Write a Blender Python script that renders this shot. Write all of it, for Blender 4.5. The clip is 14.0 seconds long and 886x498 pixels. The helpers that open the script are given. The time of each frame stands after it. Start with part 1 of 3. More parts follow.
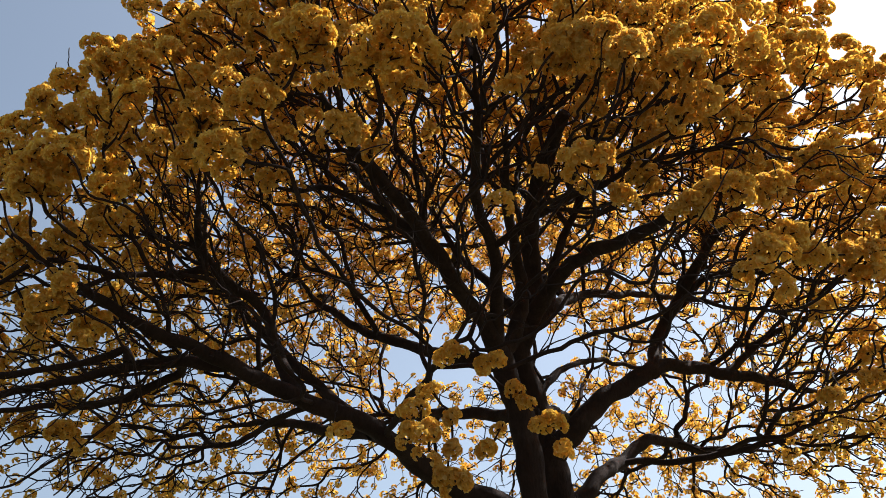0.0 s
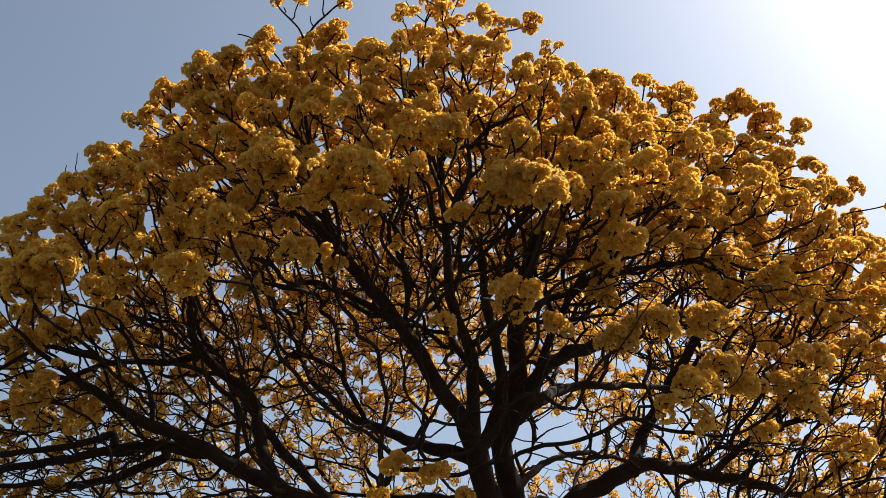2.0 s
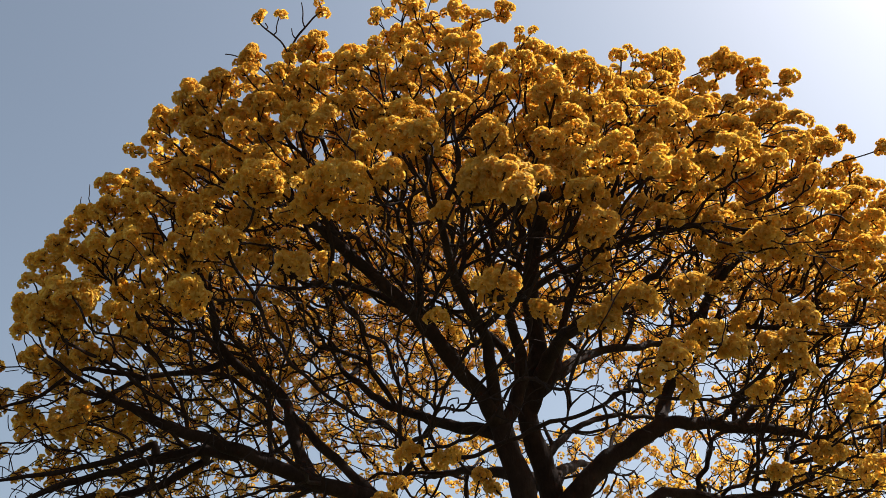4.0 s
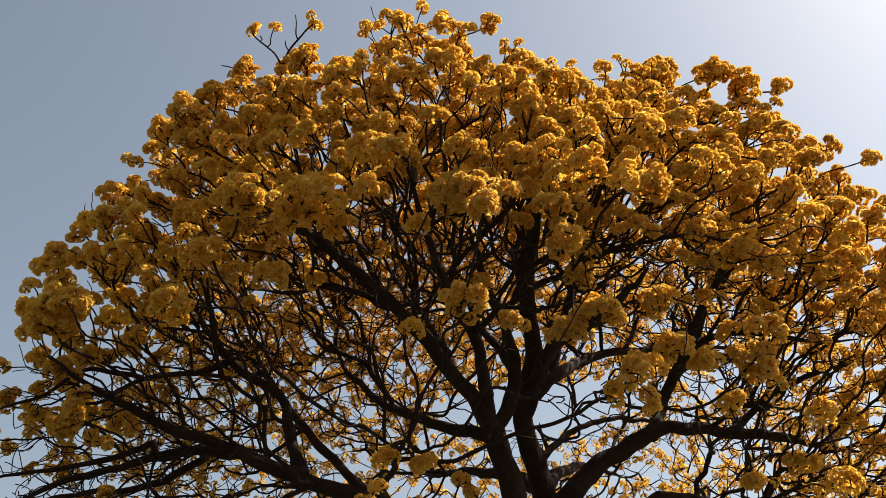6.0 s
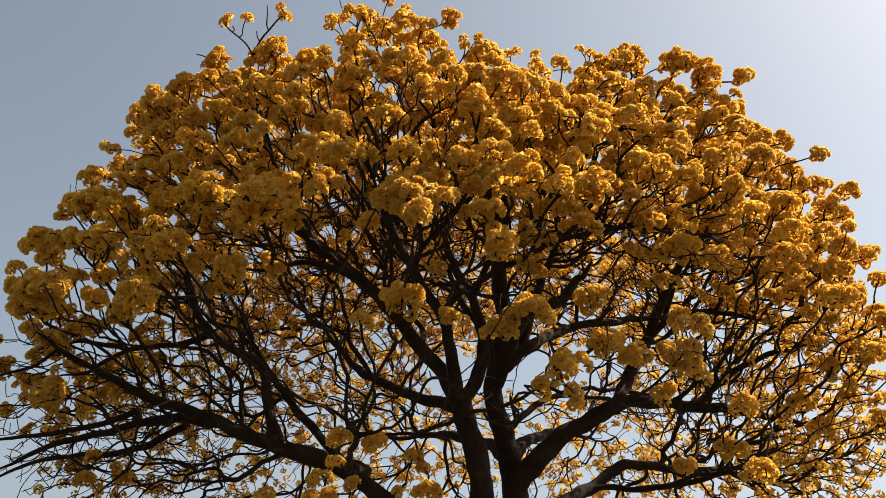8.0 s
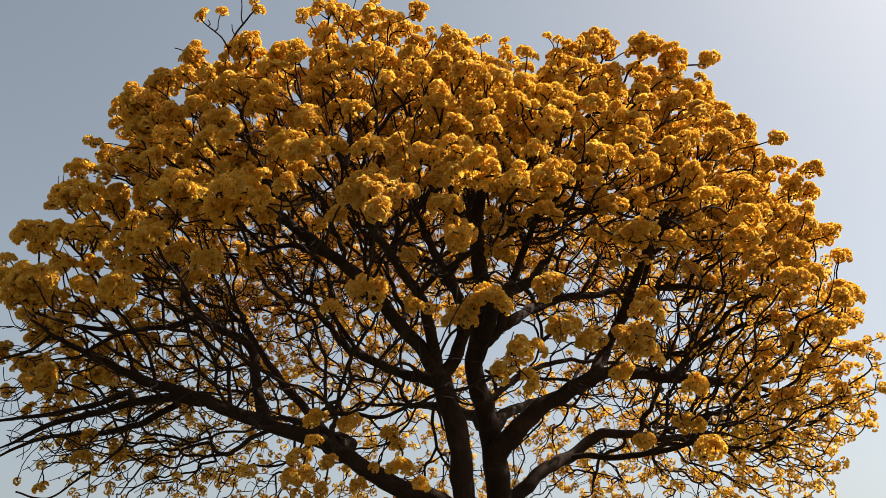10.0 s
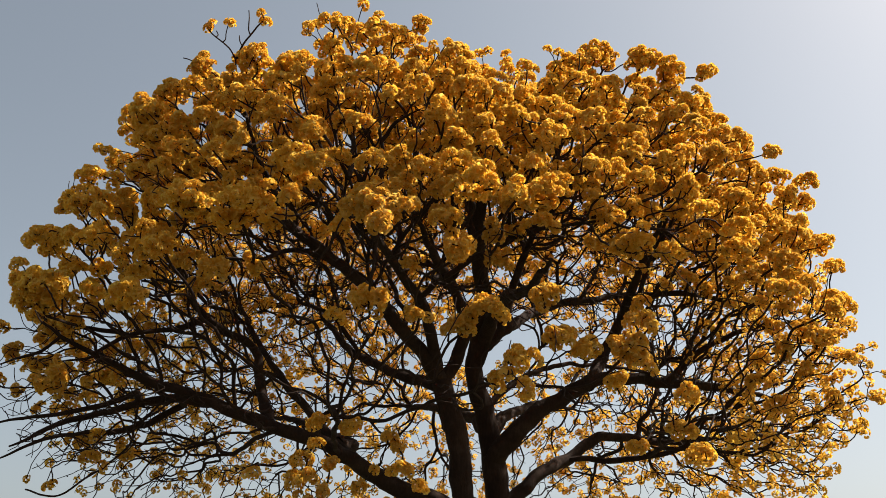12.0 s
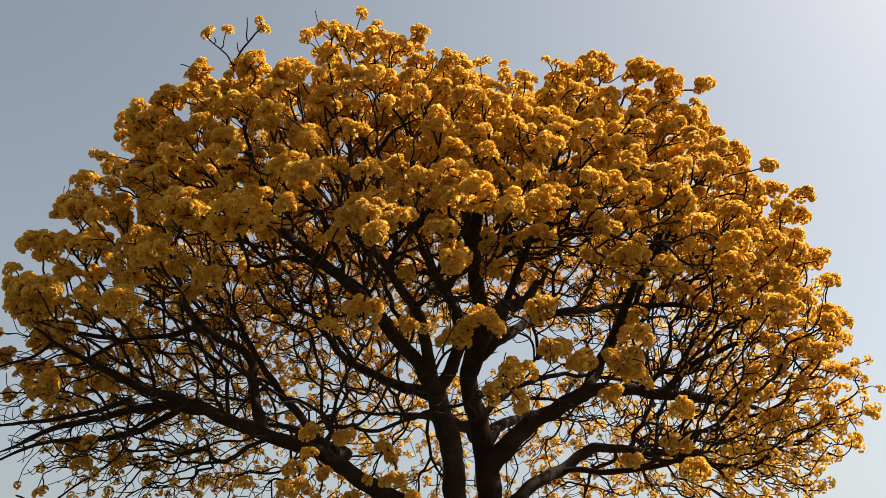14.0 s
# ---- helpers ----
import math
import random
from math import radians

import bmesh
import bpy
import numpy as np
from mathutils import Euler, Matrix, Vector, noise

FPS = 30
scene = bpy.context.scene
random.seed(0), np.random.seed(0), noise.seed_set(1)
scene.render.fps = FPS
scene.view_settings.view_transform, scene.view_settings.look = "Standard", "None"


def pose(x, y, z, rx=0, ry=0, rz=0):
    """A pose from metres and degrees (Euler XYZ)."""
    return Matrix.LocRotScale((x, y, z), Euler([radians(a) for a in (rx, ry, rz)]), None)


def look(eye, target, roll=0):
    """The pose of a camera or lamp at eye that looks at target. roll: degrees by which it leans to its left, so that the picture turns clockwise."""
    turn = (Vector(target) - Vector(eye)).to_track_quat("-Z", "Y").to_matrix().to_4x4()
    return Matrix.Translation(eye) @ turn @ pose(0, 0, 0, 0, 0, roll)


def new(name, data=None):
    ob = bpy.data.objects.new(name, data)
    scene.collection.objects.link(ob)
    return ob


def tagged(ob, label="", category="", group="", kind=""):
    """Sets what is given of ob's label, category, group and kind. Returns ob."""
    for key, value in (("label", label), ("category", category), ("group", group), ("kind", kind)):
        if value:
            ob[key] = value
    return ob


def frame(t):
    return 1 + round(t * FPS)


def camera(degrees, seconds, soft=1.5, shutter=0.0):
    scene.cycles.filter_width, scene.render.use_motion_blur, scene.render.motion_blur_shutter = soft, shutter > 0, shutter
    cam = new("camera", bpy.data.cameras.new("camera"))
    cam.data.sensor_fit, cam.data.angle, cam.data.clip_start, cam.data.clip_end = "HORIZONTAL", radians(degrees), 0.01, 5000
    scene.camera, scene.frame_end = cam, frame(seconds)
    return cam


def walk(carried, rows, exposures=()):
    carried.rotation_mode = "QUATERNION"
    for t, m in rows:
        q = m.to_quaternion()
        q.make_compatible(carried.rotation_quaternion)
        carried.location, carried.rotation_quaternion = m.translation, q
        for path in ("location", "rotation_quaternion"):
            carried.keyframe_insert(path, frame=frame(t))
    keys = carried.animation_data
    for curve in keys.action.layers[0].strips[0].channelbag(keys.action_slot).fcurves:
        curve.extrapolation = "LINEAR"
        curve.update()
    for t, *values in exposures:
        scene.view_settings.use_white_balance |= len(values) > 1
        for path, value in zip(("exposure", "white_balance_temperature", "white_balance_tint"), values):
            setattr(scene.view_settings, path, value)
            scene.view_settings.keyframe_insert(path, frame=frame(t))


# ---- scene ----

# ---------------------------------------------------------------- camera
cam = camera(53.2, 14.0, soft=0.76)
ROWS = [
    (0.0, -0.000, -0.000, 1.600, 120.00, 3.00, 0.00),
    (0.5, 0.170, -0.110, 1.625, 119.98, 1.73, -0.56),
    (1.0, 0.334, -0.203, 1.667, 123.67, 0.84, -0.09),
    (1.5, 0.433, -0.317, 1.690, 124.37, -0.49, 0.05),
    (2.0, 0.541, -0.407, 1.726, 123.39, -0.61, 2.03),
    (2.5, 0.675, -0.461, 1.747, 122.46, -0.01, 4.45),
    (3.0, 0.785, -0.525, 1.754, 122.59, 1.30, 6.25),
    (3.5, 0.839, -0.598, 1.761, 121.37, 2.56, 7.16),
    (6.0, 1.244, -0.739, 1.774, 120.76, 1.23, 9.90),
    (6.5, 1.360, -0.827, 1.799, 120.52, 1.86, 10.24),
    (7.0, 1.475, -0.894, 1.839, 116.74, 2.50, 11.33),
    (7.5, 1.633, -0.960, 1.874, 116.23, 1.22, 11.58),
    (8.0, 1.754, -1.036, 1.912, 116.95, -0.19, 11.11),
    (10.5, 2.109, -1.312, 1.990, 113.93, 0.29, 12.32),
    (11.0, 2.127, -1.361, 1.997, 113.98, -0.77, 11.74),
    (11.5, 2.140, -1.405, 1.998, 114.04, -1.12, 11.58),
    (12.0, 2.136, -1.424, 1.997, 114.03, -0.19, 12.20),
    (12.5, 2.129, -1.431, 2.006, 114.06, -0.73, 11.99),
    (13.0, 2.146, -1.443, 2.026, 114.26, -0.62, 11.99),
    (13.5, 2.147, -1.430, 2.038, 114.27, -0.73, 11.87),
    (14.0, 2.137, -1.422, 2.039, 114.34, -0.68, 11.71),
]
walk(cam, [(t, pose(x, y, z, rx, ry, rz)) for t, x, y, z, rx, ry, rz in ROWS],
     [(0.0, 0.82, 5800, 10), (0.7, 0.75, 5720, 10), (1.5, 0.54, 5680, 10), (2.2, 0.60, 5800, 10), (3.0, 0.66, 5900, 10), (6.0, 0.63, 6320, 10), (8.0, 0.71, 6500, 10),
      (10.5, 0.70, 6700, 10), (14.0, 0.70, 6750, 10)])

# ---------------------------------------------------------------- light
SUN_ELEVATION, SUN_AZIMUTH = 51.0, 59.0      # degrees; azimuth from +y towards +x
world = bpy.data.worlds.new("sky")
scene.world = world
world.use_nodes = True
wn, wl = world.node_tree.nodes, world.node_tree.links
sky = wn.new("ShaderNodeTexSky")
sky.sky_type, sky.sun_disc = "NISHITA", False
sky.sun_elevation, sky.sun_rotation = radians(SUN_ELEVATION), radians(SUN_AZIMUTH)
sky.air_density, sky.dust_density, sky.ozone_density = 1.0, 2.8, 0.3
haze = wn.new("ShaderNodeHueSaturation")      # thin haze greys the blue
haze.inputs["Hue"].default_value, haze.inputs["Saturation"].default_value = 0.486, 0.6
wl.new(sky.outputs[0], haze.inputs["Color"])
wl.new(haze.outputs[0], wn["Background"].inputs[0])
wn["Background"].inputs[1].default_value = 0.083

sun = new("sun", bpy.data.lights.new("sun", "SUN"))
sun.data.energy, sun.data.angle, sun.data.color = 5.0, radians(0.6), (1.0, 0.93, 0.82)
el, az = radians(SUN_ELEVATION), radians(SUN_AZIMUTH)
sun.matrix_world = look(Vector((math.sin(az) * math.cos(el), math.cos(az) * math.cos(el), math.sin(el))) * 30, (0, 0, 0))


# ---------------------------------------------------------------- materials
def material(name):
    m = bpy.data.materials.new(name)
    m.use_nodes = True
    return m, m.node_tree.nodes, m.node_tree.links, m.node_tree.nodes["Principled BSDF"]


def ramp(nodes, links, value, *stops):
    r = nodes.new("ShaderNodeValToRGB")
    while len(r.color_ramp.elements) < len(stops):
        r.color_ramp.elements.new(0.5)
    for e, (p, c) in zip(r.color_ramp.elements, stops):
        e.position, e.color = p, (*c, 1)
    links.new(value, r.inputs[0])
    return r.outputs[0]


def noise_at(nodes, links, scale, detail=4.0, rough=0.6, coord="Object", stretch=None):
    tc = nodes.new("ShaderNodeTexCoord")
    n = nodes.new("ShaderNodeTexNoise")
    n.inputs["Scale"].default_value, n.inputs["Detail"].default_value, n.inputs["Roughness"].default_value = scale, detail, rough
    out = tc.outputs[coord]
    if stretch:
        mp = nodes.new("ShaderNodeMapping")
        mp.inputs["Scale"].default_value = stretch
        links.new(out, mp.inputs[0])
        out = mp.outputs[0]
    links.new(out, n.inputs["Vector"])
    return n.outputs[0]


def bark_material():
    m, n, l, b = material("bark")
    big = noise_at(n, l, 5.0, 5, 0.65)
    fine = noise_at(n, l, 60.0, 4, 0.7, stretch=(1, 1, 0.25))
    mix = n.new("ShaderNodeMix")
    mix.data_type, mix.blend_type = "RGBA", "MULTIPLY"
    mix.inputs[0].default_value = 0.8
    l.new(ramp(n, l, big, (0.25, (0.022, 0.012, 0.009)), (0.55, (0.038, 0.021, 0.015)), (0.8, (0.066, 0.042, 0.031))), mix.inputs[6])
    l.new(ramp(n, l, fine, (0.3, (0.45, 0.42, 0.4)), (0.7, (1, 1, 1))), mix.inputs[7])
    l.new(mix.outputs[2], b.inputs["Base Color"])
    b.inputs["Roughness"].default_value = 0.95
    b.inputs["Specular IOR Level"].default_value = 0.2
    bump = n.new("ShaderNodeBump")
    bump.inputs["Strength"].default_value, bump.inputs["Distance"].default_value = 0.7, 0.012
    l.new(fine, bump.inputs["Height"])
    l.new(bump.outputs[0], b.inputs["Normal"])
    return m


def petal_material():
    m, n, l, b = material("petal")
    geo = n.new("ShaderNodeNewGeometry")
    wide = noise_at(n, l, 1.1, 3, 0.5, coord="Object")
    tint = ramp(n, l, geo.outputs["Random Per Island"], (0.0, (0.89, 0.55, 0.09)), (0.45, (0.93, 0.665, 0.14)), (1.0, (0.96, 0.77, 0.26)))
    tone = ramp(n, l, wide, (0.3, (0.86, 0.80, 0.9)), (0.7, (1, 1, 1)))
    mix = n.new("ShaderNodeMix")
    mix.data_type, mix.blend_type = "RGBA", "MULTIPLY"
    mix.inputs[0].default_value = 1.0
    l.new(tint, mix.inputs[6])
    l.new(tone, mix.inputs[7])
    l.new(mix.outputs[2], b.inputs["Base Color"])
    b.inputs["Roughness"].default_value = 0.65
    b.inputs["Specular IOR Level"].default_value = 0.25
    tr = n.new("ShaderNodeBsdfTranslucent")
    deep = n.new("ShaderNodeGamma")           # light that passes through a petal comes out deeper in colour
    deep.inputs[1].default_value = 1.5
    l.new(mix.outputs[2], deep.inputs[0])
    l.new(deep.outputs[0], tr.inputs[0])
    sh = n.new("ShaderNodeMixShader")
    sh.inputs[0].default_value = 0.68
    l.new(b.outputs[0], sh.inputs[1])
    l.new(tr.outputs[0], sh.inputs[2])
    l.new(sh.outputs[0], n["Material Output"].inputs[0])
    return m


def calyx_material():
    m, n, l, b = material("calyx")
    l.new(ramp(n, l, noise_at(n, l, 40.0), (0.3, (0.22, 0.12, 0.02)), (0.7, (0.36, 0.21, 0.04))), b.inputs["Base Color"])
    b.inputs["Roughness"].default_value = 0.8
    return m


def ground_material():
    m, n, l, b = material("dry_grass")
    patch = noise_at(n, l, 0.35, 5, 0.6)
    blade = noise_at(n, l, 28.0, 5, 0.75)
    mix = n.new("ShaderNodeMix")
    mix.data_type, mix.blend_type = "RGBA", "MULTIPLY"
    mix.inputs[0].default_value = 0.9
    l.new(ramp(n, l, patch, (0.35, (0.075, 0.085, 0.035)), (0.55, (0.12, 0.11, 0.055)), (0.75, (0.19, 0.155, 0.10))), mix.inputs[6])
    l.new(ramp(n, l, blade, (0.3, (0.5, 0.5, 0.45)), (0.7, (1, 1, 1))), mix.inputs[7])
    l.new(mix.outputs[2], b.inputs["Base Color"])
    b.inputs["Roughness"].default_value = 0.95
    bump = n.new("ShaderNodeBump")
    bump.inputs["Strength"].default_value, bump.inputs["Distance"].default_value = 0.8, 0.03
    l.new(blade, bump.inputs["Height"])
    l.new(bump.outputs[0], b.inputs["Normal"])
    return m


BARK, PETAL, CALYX, GRASS = bark_material(), petal_material(), calyx_material(), ground_material()


# ---------------------------------------------------------------- ground
def build_ground():
    """One sheet to the horizon, finer near the tree, with a slight swell at the trunk's foot."""
    bm = bmesh.new()
    rings = [0.3, 0.6, 1.0, 1.6, 2.4, 3.4, 4.6, 6, 8, 11, 15, 22, 35, 60, 110, 220, 500, 1200, 3000]
    def height(x, y, r):
        swell = 0.05 * math.exp(-(r / 0.9) ** 2)
        return swell + (0.05 * noise.noise((x * 0.35, y * 0.35, 0)) if 0.5 < r < 60 else 0)
    centre = bm.verts.new((0.75, 6.2, 0.05))
    last = None
    for r in rings:
        ring = []
        for k in range(64):
            a = k * math.tau / 64
            x, y = 0.75 + r * math.cos(a), 6.2 + r * math.sin(a)
            ring.append(bm.verts.new((x, y, height(x, y, r))))
        for k in range(64):
            if last is None:
                bm.faces.new((centre, ring[k], ring[(k + 1) % 64]))
            else:
                bm.faces.new((last[k], ring[k], ring[(k + 1) % 64], last[(k + 1) % 64]))
        last = ring
    me = bpy.data.meshes.new("ground")
    bm.to_mesh(me)
    me.materials.append(GRASS)
    for p in me.polygons:
        p.use_smooth = True
    return tagged(new("ground", me), "flat ground with dry grass and bare earth patches", "ground", kind="structure")


build_ground()

# ---------------------------------------------------------------- the tree
rng = np.random.default_rng(7)
HEART = np.array((0.7, 6.3, 3.9))            # middle of the crown
# the crown's reach from its heart: one row for each height angle, columns every 22.5 degrees from +x towards +y
REACH_ROWS = []
REACH_ROWS.append((3.05, 3.3, 3.3, 3.2, 3.2, 3.2, 3.4, 3.7, 3.8, 3.7, 3.6, 3.6, 3.6, 3.5, 3.2, 3.0))      # -15 degrees
REACH_ROWS.append((3.45, 3.62, 3.6, 3.6, 3.6, 3.6, 3.7, 3.9, 4.1, 4.15, 3.98, 3.78, 3.75, 3.6, 3.3, 3.3))      # 0 degrees
REACH_ROWS.append((3.35, 3.68, 3.8, 3.8, 3.8, 3.8, 3.8, 3.9, 4.05, 3.98, 3.92, 3.77, 3.54, 3.38, 3.28, 3.28))      # 15 degrees
REACH_ROWS.append((3.58, 3.78, 3.8, 3.8, 3.8, 3.8, 3.8, 3.9, 3.98, 3.99, 3.93, 3.84, 3.57, 3.16, 3.48, 3.47))      # 30 degrees
REACH_ROWS.append((3.6, 3.75, 3.8, 3.8, 3.8, 3.8, 3.8, 3.8, 3.9, 3.9, 3.74, 3.58, 3.5, 2.96, 3.64, 3.54))      # 45 degrees
REACH_ROWS.append((3.55, 3.6, 3.6, 3.6, 3.6, 3.6, 3.6, 3.6, 3.6, 3.6, 3.6, 3.4, 3.3, 2.9, 3.38, 3.47))      # 60 degrees
REACH_ROWS.append((3.5, 3.5, 3.5, 3.5, 3.5, 3.5, 3.5, 3.5, 3.5, 3.5, 3.5, 3.3, 3.2, 3.1, 3.2, 3.4))      # 75 degrees
REACH_ROWS.append((3.3,) * 16)      # straight up
REACH_TABLE = np.array(REACH_ROWS)
REACH_TABLE[4, 9:12] -= 0.06
REACH_TABLE[0:3, 15] += 0.07
REACH_TABLE[0:3, 0:2] += 0.06
REACH_TABLE[3:6, 14:16] -= 0.1
REACH_TABLE[3:6, 0:2] -= 0.08


def reach(azimuth, height):
    """How far the crown reaches from its heart in that direction (degrees)."""
    a = (azimuth % 360) / 22.5
    i = int(a) % 16
    fa = a - int(a)
    h = min(max(height, -15), 90)
    k = min(int((h + 15) // 15), 6)
    fh = (h + 15) / 15 - k
    t = REACH_TABLE
    low = t[k, i] * (1 - fa) + t[k, (i + 1) % 16] * fa
    high = t[k + 1, i] * (1 - fa) + t[k + 1, (i + 1) % 16] * fa
    r = low * (1 - fh) + high * fh
    x, y, z = math.cos(radians(azimuth)), math.sin(radians(azimuth)), height / 45
    return r + 0.08 * noise.noise((x * 3.1, y * 3.1, z * 3.1)) + 0.07 * noise.noise((x * 8, y * 8, z * 8 + 9))


BOUGHS, SPRAYS, CLUMPS = [], [], []


def bough(name, foot, tip, line):
    """A main limb: its radius at foot and tip, and the line it follows."""
    BOUGHS.append((name, foot, tip, line))


bough("trunk", 0.21, 0.17, [(0.80, 6.25, -0.05), (0.78, 6.22, 0.7), (0.74, 6.2, 1.5), (0.76, 6.22, 2.25)])
bough("stem", 0.112, 0.085, [(0.76, 6.22, 2.2), (0.72, 6.06, 2.7), (0.70, 6.0, 3.1), (0.65, 5.95, 3.61), (0.54, 5.85, 4.07)])
bough("stem", 0.145, 0.05, [(0.76, 6.22, 2.2), (0.88, 6.36, 2.7), (0.92, 6.4, 3.15), (0.84, 6.4, 3.85), (0.74, 6.35, 4.25), (0.79, 6.3, 4.51), (0.88, 6.2, 4.85), (0.88, 6.0, 5.11), (0.93, 5.6, 5.38), (1.08, 5.0, 5.56)])
bough("limb", 0.075, 0.03, [(0.54, 5.85, 4.05), (0.40, 5.65, 4.27), (0.18, 5.40, 4.56), (-0.10, 5.00, 4.83), (-0.42, 4.50, 5.03), (-0.53, 3.90, 4.92)])
bough("limb", 0.06, 0.022, [(0.53, 5.8, 4.15), (0.5, 5.3, 4.55), (0.38, 4.8, 4.76), (0.37, 4.2, 4.78), (0.35, 3.7, 4.94)])
bough("limb", 0.06, 0.02, [(0.56, 5.87, 4.0), (0.3, 6.0, 4.13), (0.06, 6.10, 4.22), (-0.41, 6.35, 4.53), (-0.81, 6.70, 4.95), (-1.21, 7.10, 5.57)])
bough("limb", 0.07, 0.022, [(0.55, 5.85, 4.05), (0.73, 5.9, 4.44), (0.71, 5.7, 4.79), (0.61, 5.2, 4.96), (0.59, 4.5, 5.09)])
bough("limb", 0.08, 0.025, [(0.76, 6.33, 4.35), (0.87, 6.25, 4.55), (1.01, 5.90, 4.67), (1.18, 5.45, 4.64), (1.40, 4.90, 4.46), (1.58, 4.30, 4.33), (1.70, 3.90, 4.29)])
bough("limb", 0.065, 0.02, [(0.82, 6.3, 4.46), (1.03, 6.40, 4.69), (1.32, 7.00, 5.08), (1.87, 7.50, 5.35), (2.47, 8.00, 5.53), (3.17, 8.40, 5.60)])
bough("limb", 0.055, 0.02, [(0.98, 6.36, 4.64), (1.12, 6.4, 5.14), (1.3, 6.3, 5.49), (1.53, 5.8, 5.82)])
bough("limb", 0.105, 0.025, [(0.88, 6.4, 3.45), (1.03, 6.3, 3.62), (1.31, 6.30, 3.86), (1.66, 6.40, 4.07), (1.91, 6.50, 4.19), (2.36, 6.70, 4.20), (3.12, 7.00, 4.14), (3.6, 7.20, 4.07)])
bough("limb", 0.07, 0.025, [(1.76, 6.42, 4.11), (1.93, 6.70, 4.52), (2.09, 6.60, 4.75), (2.21, 6.30, 4.91), (2.35, 5.90, 5.07), (2.50, 5.30, 5.16)])
bough("limb", 0.034, 0.014, [(0.84, 6.4, 3.95), (1.09, 6.7, 4.28), (1.36, 7.0, 4.47), (1.78, 7.4, 4.59), (2.69, 8.0, 4.56)])
bough("limb", 0.08, 0.022, [(0.90, 6.4, 3.0), (1.26, 6.6, 3.37), (1.54, 6.9, 3.57), (1.8, 7.1, 3.78), (2.33, 7.5, 3.82), (3.18, 8.0, 3.9)])
bough("limb", 0.10, 0.025, [(0.74, 6.12, 2.75), (0.5, 6.08, 3.06), (0.13, 6.0, 3.2), (-0.19, 5.7, 3.39), (-0.48, 5.5, 3.55), (-0.9, 5.3, 3.66), (-1.32, 5.0, 3.81), (-1.62, 4.8, 3.89), (-1.96, 4.5, 4.05), (-2.24, 4.2, 4.24)])
bough("limb", 0.045, 0.018, [(-1.2, 5.1, 3.77), (-1.6, 5.15, 3.84), (-2.09, 5.2, 3.8), (-2.7, 5.2, 3.67), (-3.09, 5.2, 3.52)])
bough("limb", 0.06, 0.02, [(-0.81, 5.4, 3.65), (-0.94, 5.5, 3.91), (-1.06, 5.6, 4.19), (-1.12, 5.6, 4.4), (-1.31, 5.35, 4.5), (-1.47, 5.1, 4.64), (-1.42, 4.8, 4.78), (-1.33, 4.5, 4.9)])
bough("limb", 0.055, 0.016, [(-0.19, 5.7, 3.39), (-0.48, 5.9, 3.67), (-0.84, 6.0, 4.03), (-1.1, 6.1, 4.35), (-1.37, 6.25, 4.68), (-1.6, 6.35, 5.01), (-1.71, 6.4, 5.28), (-1.6, 6.3, 5.5)])
bough("limb", 0.036, 0.014, [(2.11, 6.55, 4.76), (2.31, 6.4, 4.9), (2.66, 6.25, 4.87), (3.07, 6.15, 4.72), (3.42, 6.05, 4.64)])
bough("limb", 0.04, 0.014, [(2.46, 6.75, 4.2), (2.81, 6.7, 4.46), (3.09, 6.6, 4.57), (3.37, 6.45, 4.59), (3.71, 6.3, 4.53)])
bough("limb", 0.03, 0.012, [(-1.48, 5.25, 4.55), (-1.67, 5.1, 4.43), (-1.93, 4.9, 4.36), (-2.1, 4.7, 4.11), (-2.25, 4.5, 4.01)])
bough("limb", 0.04, 0.014, [(0.17, 5.4, 4.57), (-0.07, 5.4, 4.9), (-0.36, 5.3, 5.06), (-0.6, 5.2, 5.1), (-0.86, 4.9, 4.95), (-1.1, 4.6, 4.83)])
bough("limb", 0.07, 0.02, [(0.84, 6.4, 3.75), (0.6, 6.9, 4.0), (0.1, 7.5, 4.25), (-0.3, 8.2, 4.45), (-0.6, 8.8, 4.65)])
bough("limb", 0.07, 0.02, [(0.86, 6.4, 3.7), (1.0, 7.0, 4.05), (1.2, 7.8, 4.3), (1.6, 8.6, 4.4)])
bough("limb", 0.06, 0.02, [(0.79, 6.3, 4.5), (0.6, 6.6, 5.0), (0.3, 6.9, 5.6), (0.1, 7.0, 6.2)])
bough("limb", 0.02, 0.009, [(1.09, 6.7, 4.28), (1.06, 7.4, 4.5), (0.99, 8.2, 4.74), (1.1, 8.45, 5.02), (1.23, 8.49, 5.22), (1.5, 7.95, 5.16)])
bough("limb", 0.02, 0.012, [(0.93, 6.5, 4.1), (0.88, 6.58, 4.24), (0.86, 6.6, 4.36)])
bough("limb", 0.024, 0.010, [(-0.40, 4.52, 5.02), (-0.52, 4.15, 5.4), (-0.55, 3.75, 5.74), (-0.54, 3.57, 5.97)])
bough("twig", 0.0085, 0.006, [(-0.54, 3.57, 5.97), (-0.45, 3.53, 6.10), (-0.36, 3.5, 6.19), (-0.29, 3.48, 6.22)])
bough("twig", 0.006, 0.004, [(-0.43, 3.52, 6.12), (-0.43, 3.5, 6.22), (-0.44, 3.5, 6.35)])
bough("twig", 0.0075, 0.005, [(-0.54, 3.57, 5.97), (-0.58, 3.53, 6.05), (-0.67, 3.48, 6.12), (-0.71, 3.44, 6.16)])
bough("twig", 0.005, 0.004, [(-0.61, 3.51, 6.08), (-0.60, 3.5, 6.16), (-0.58, 3.48, 6.24)])
bough("twig", 0.005, 0.004, [(-0.65, 3.49, 6.11), (-0.68, 3.49, 6.19)])
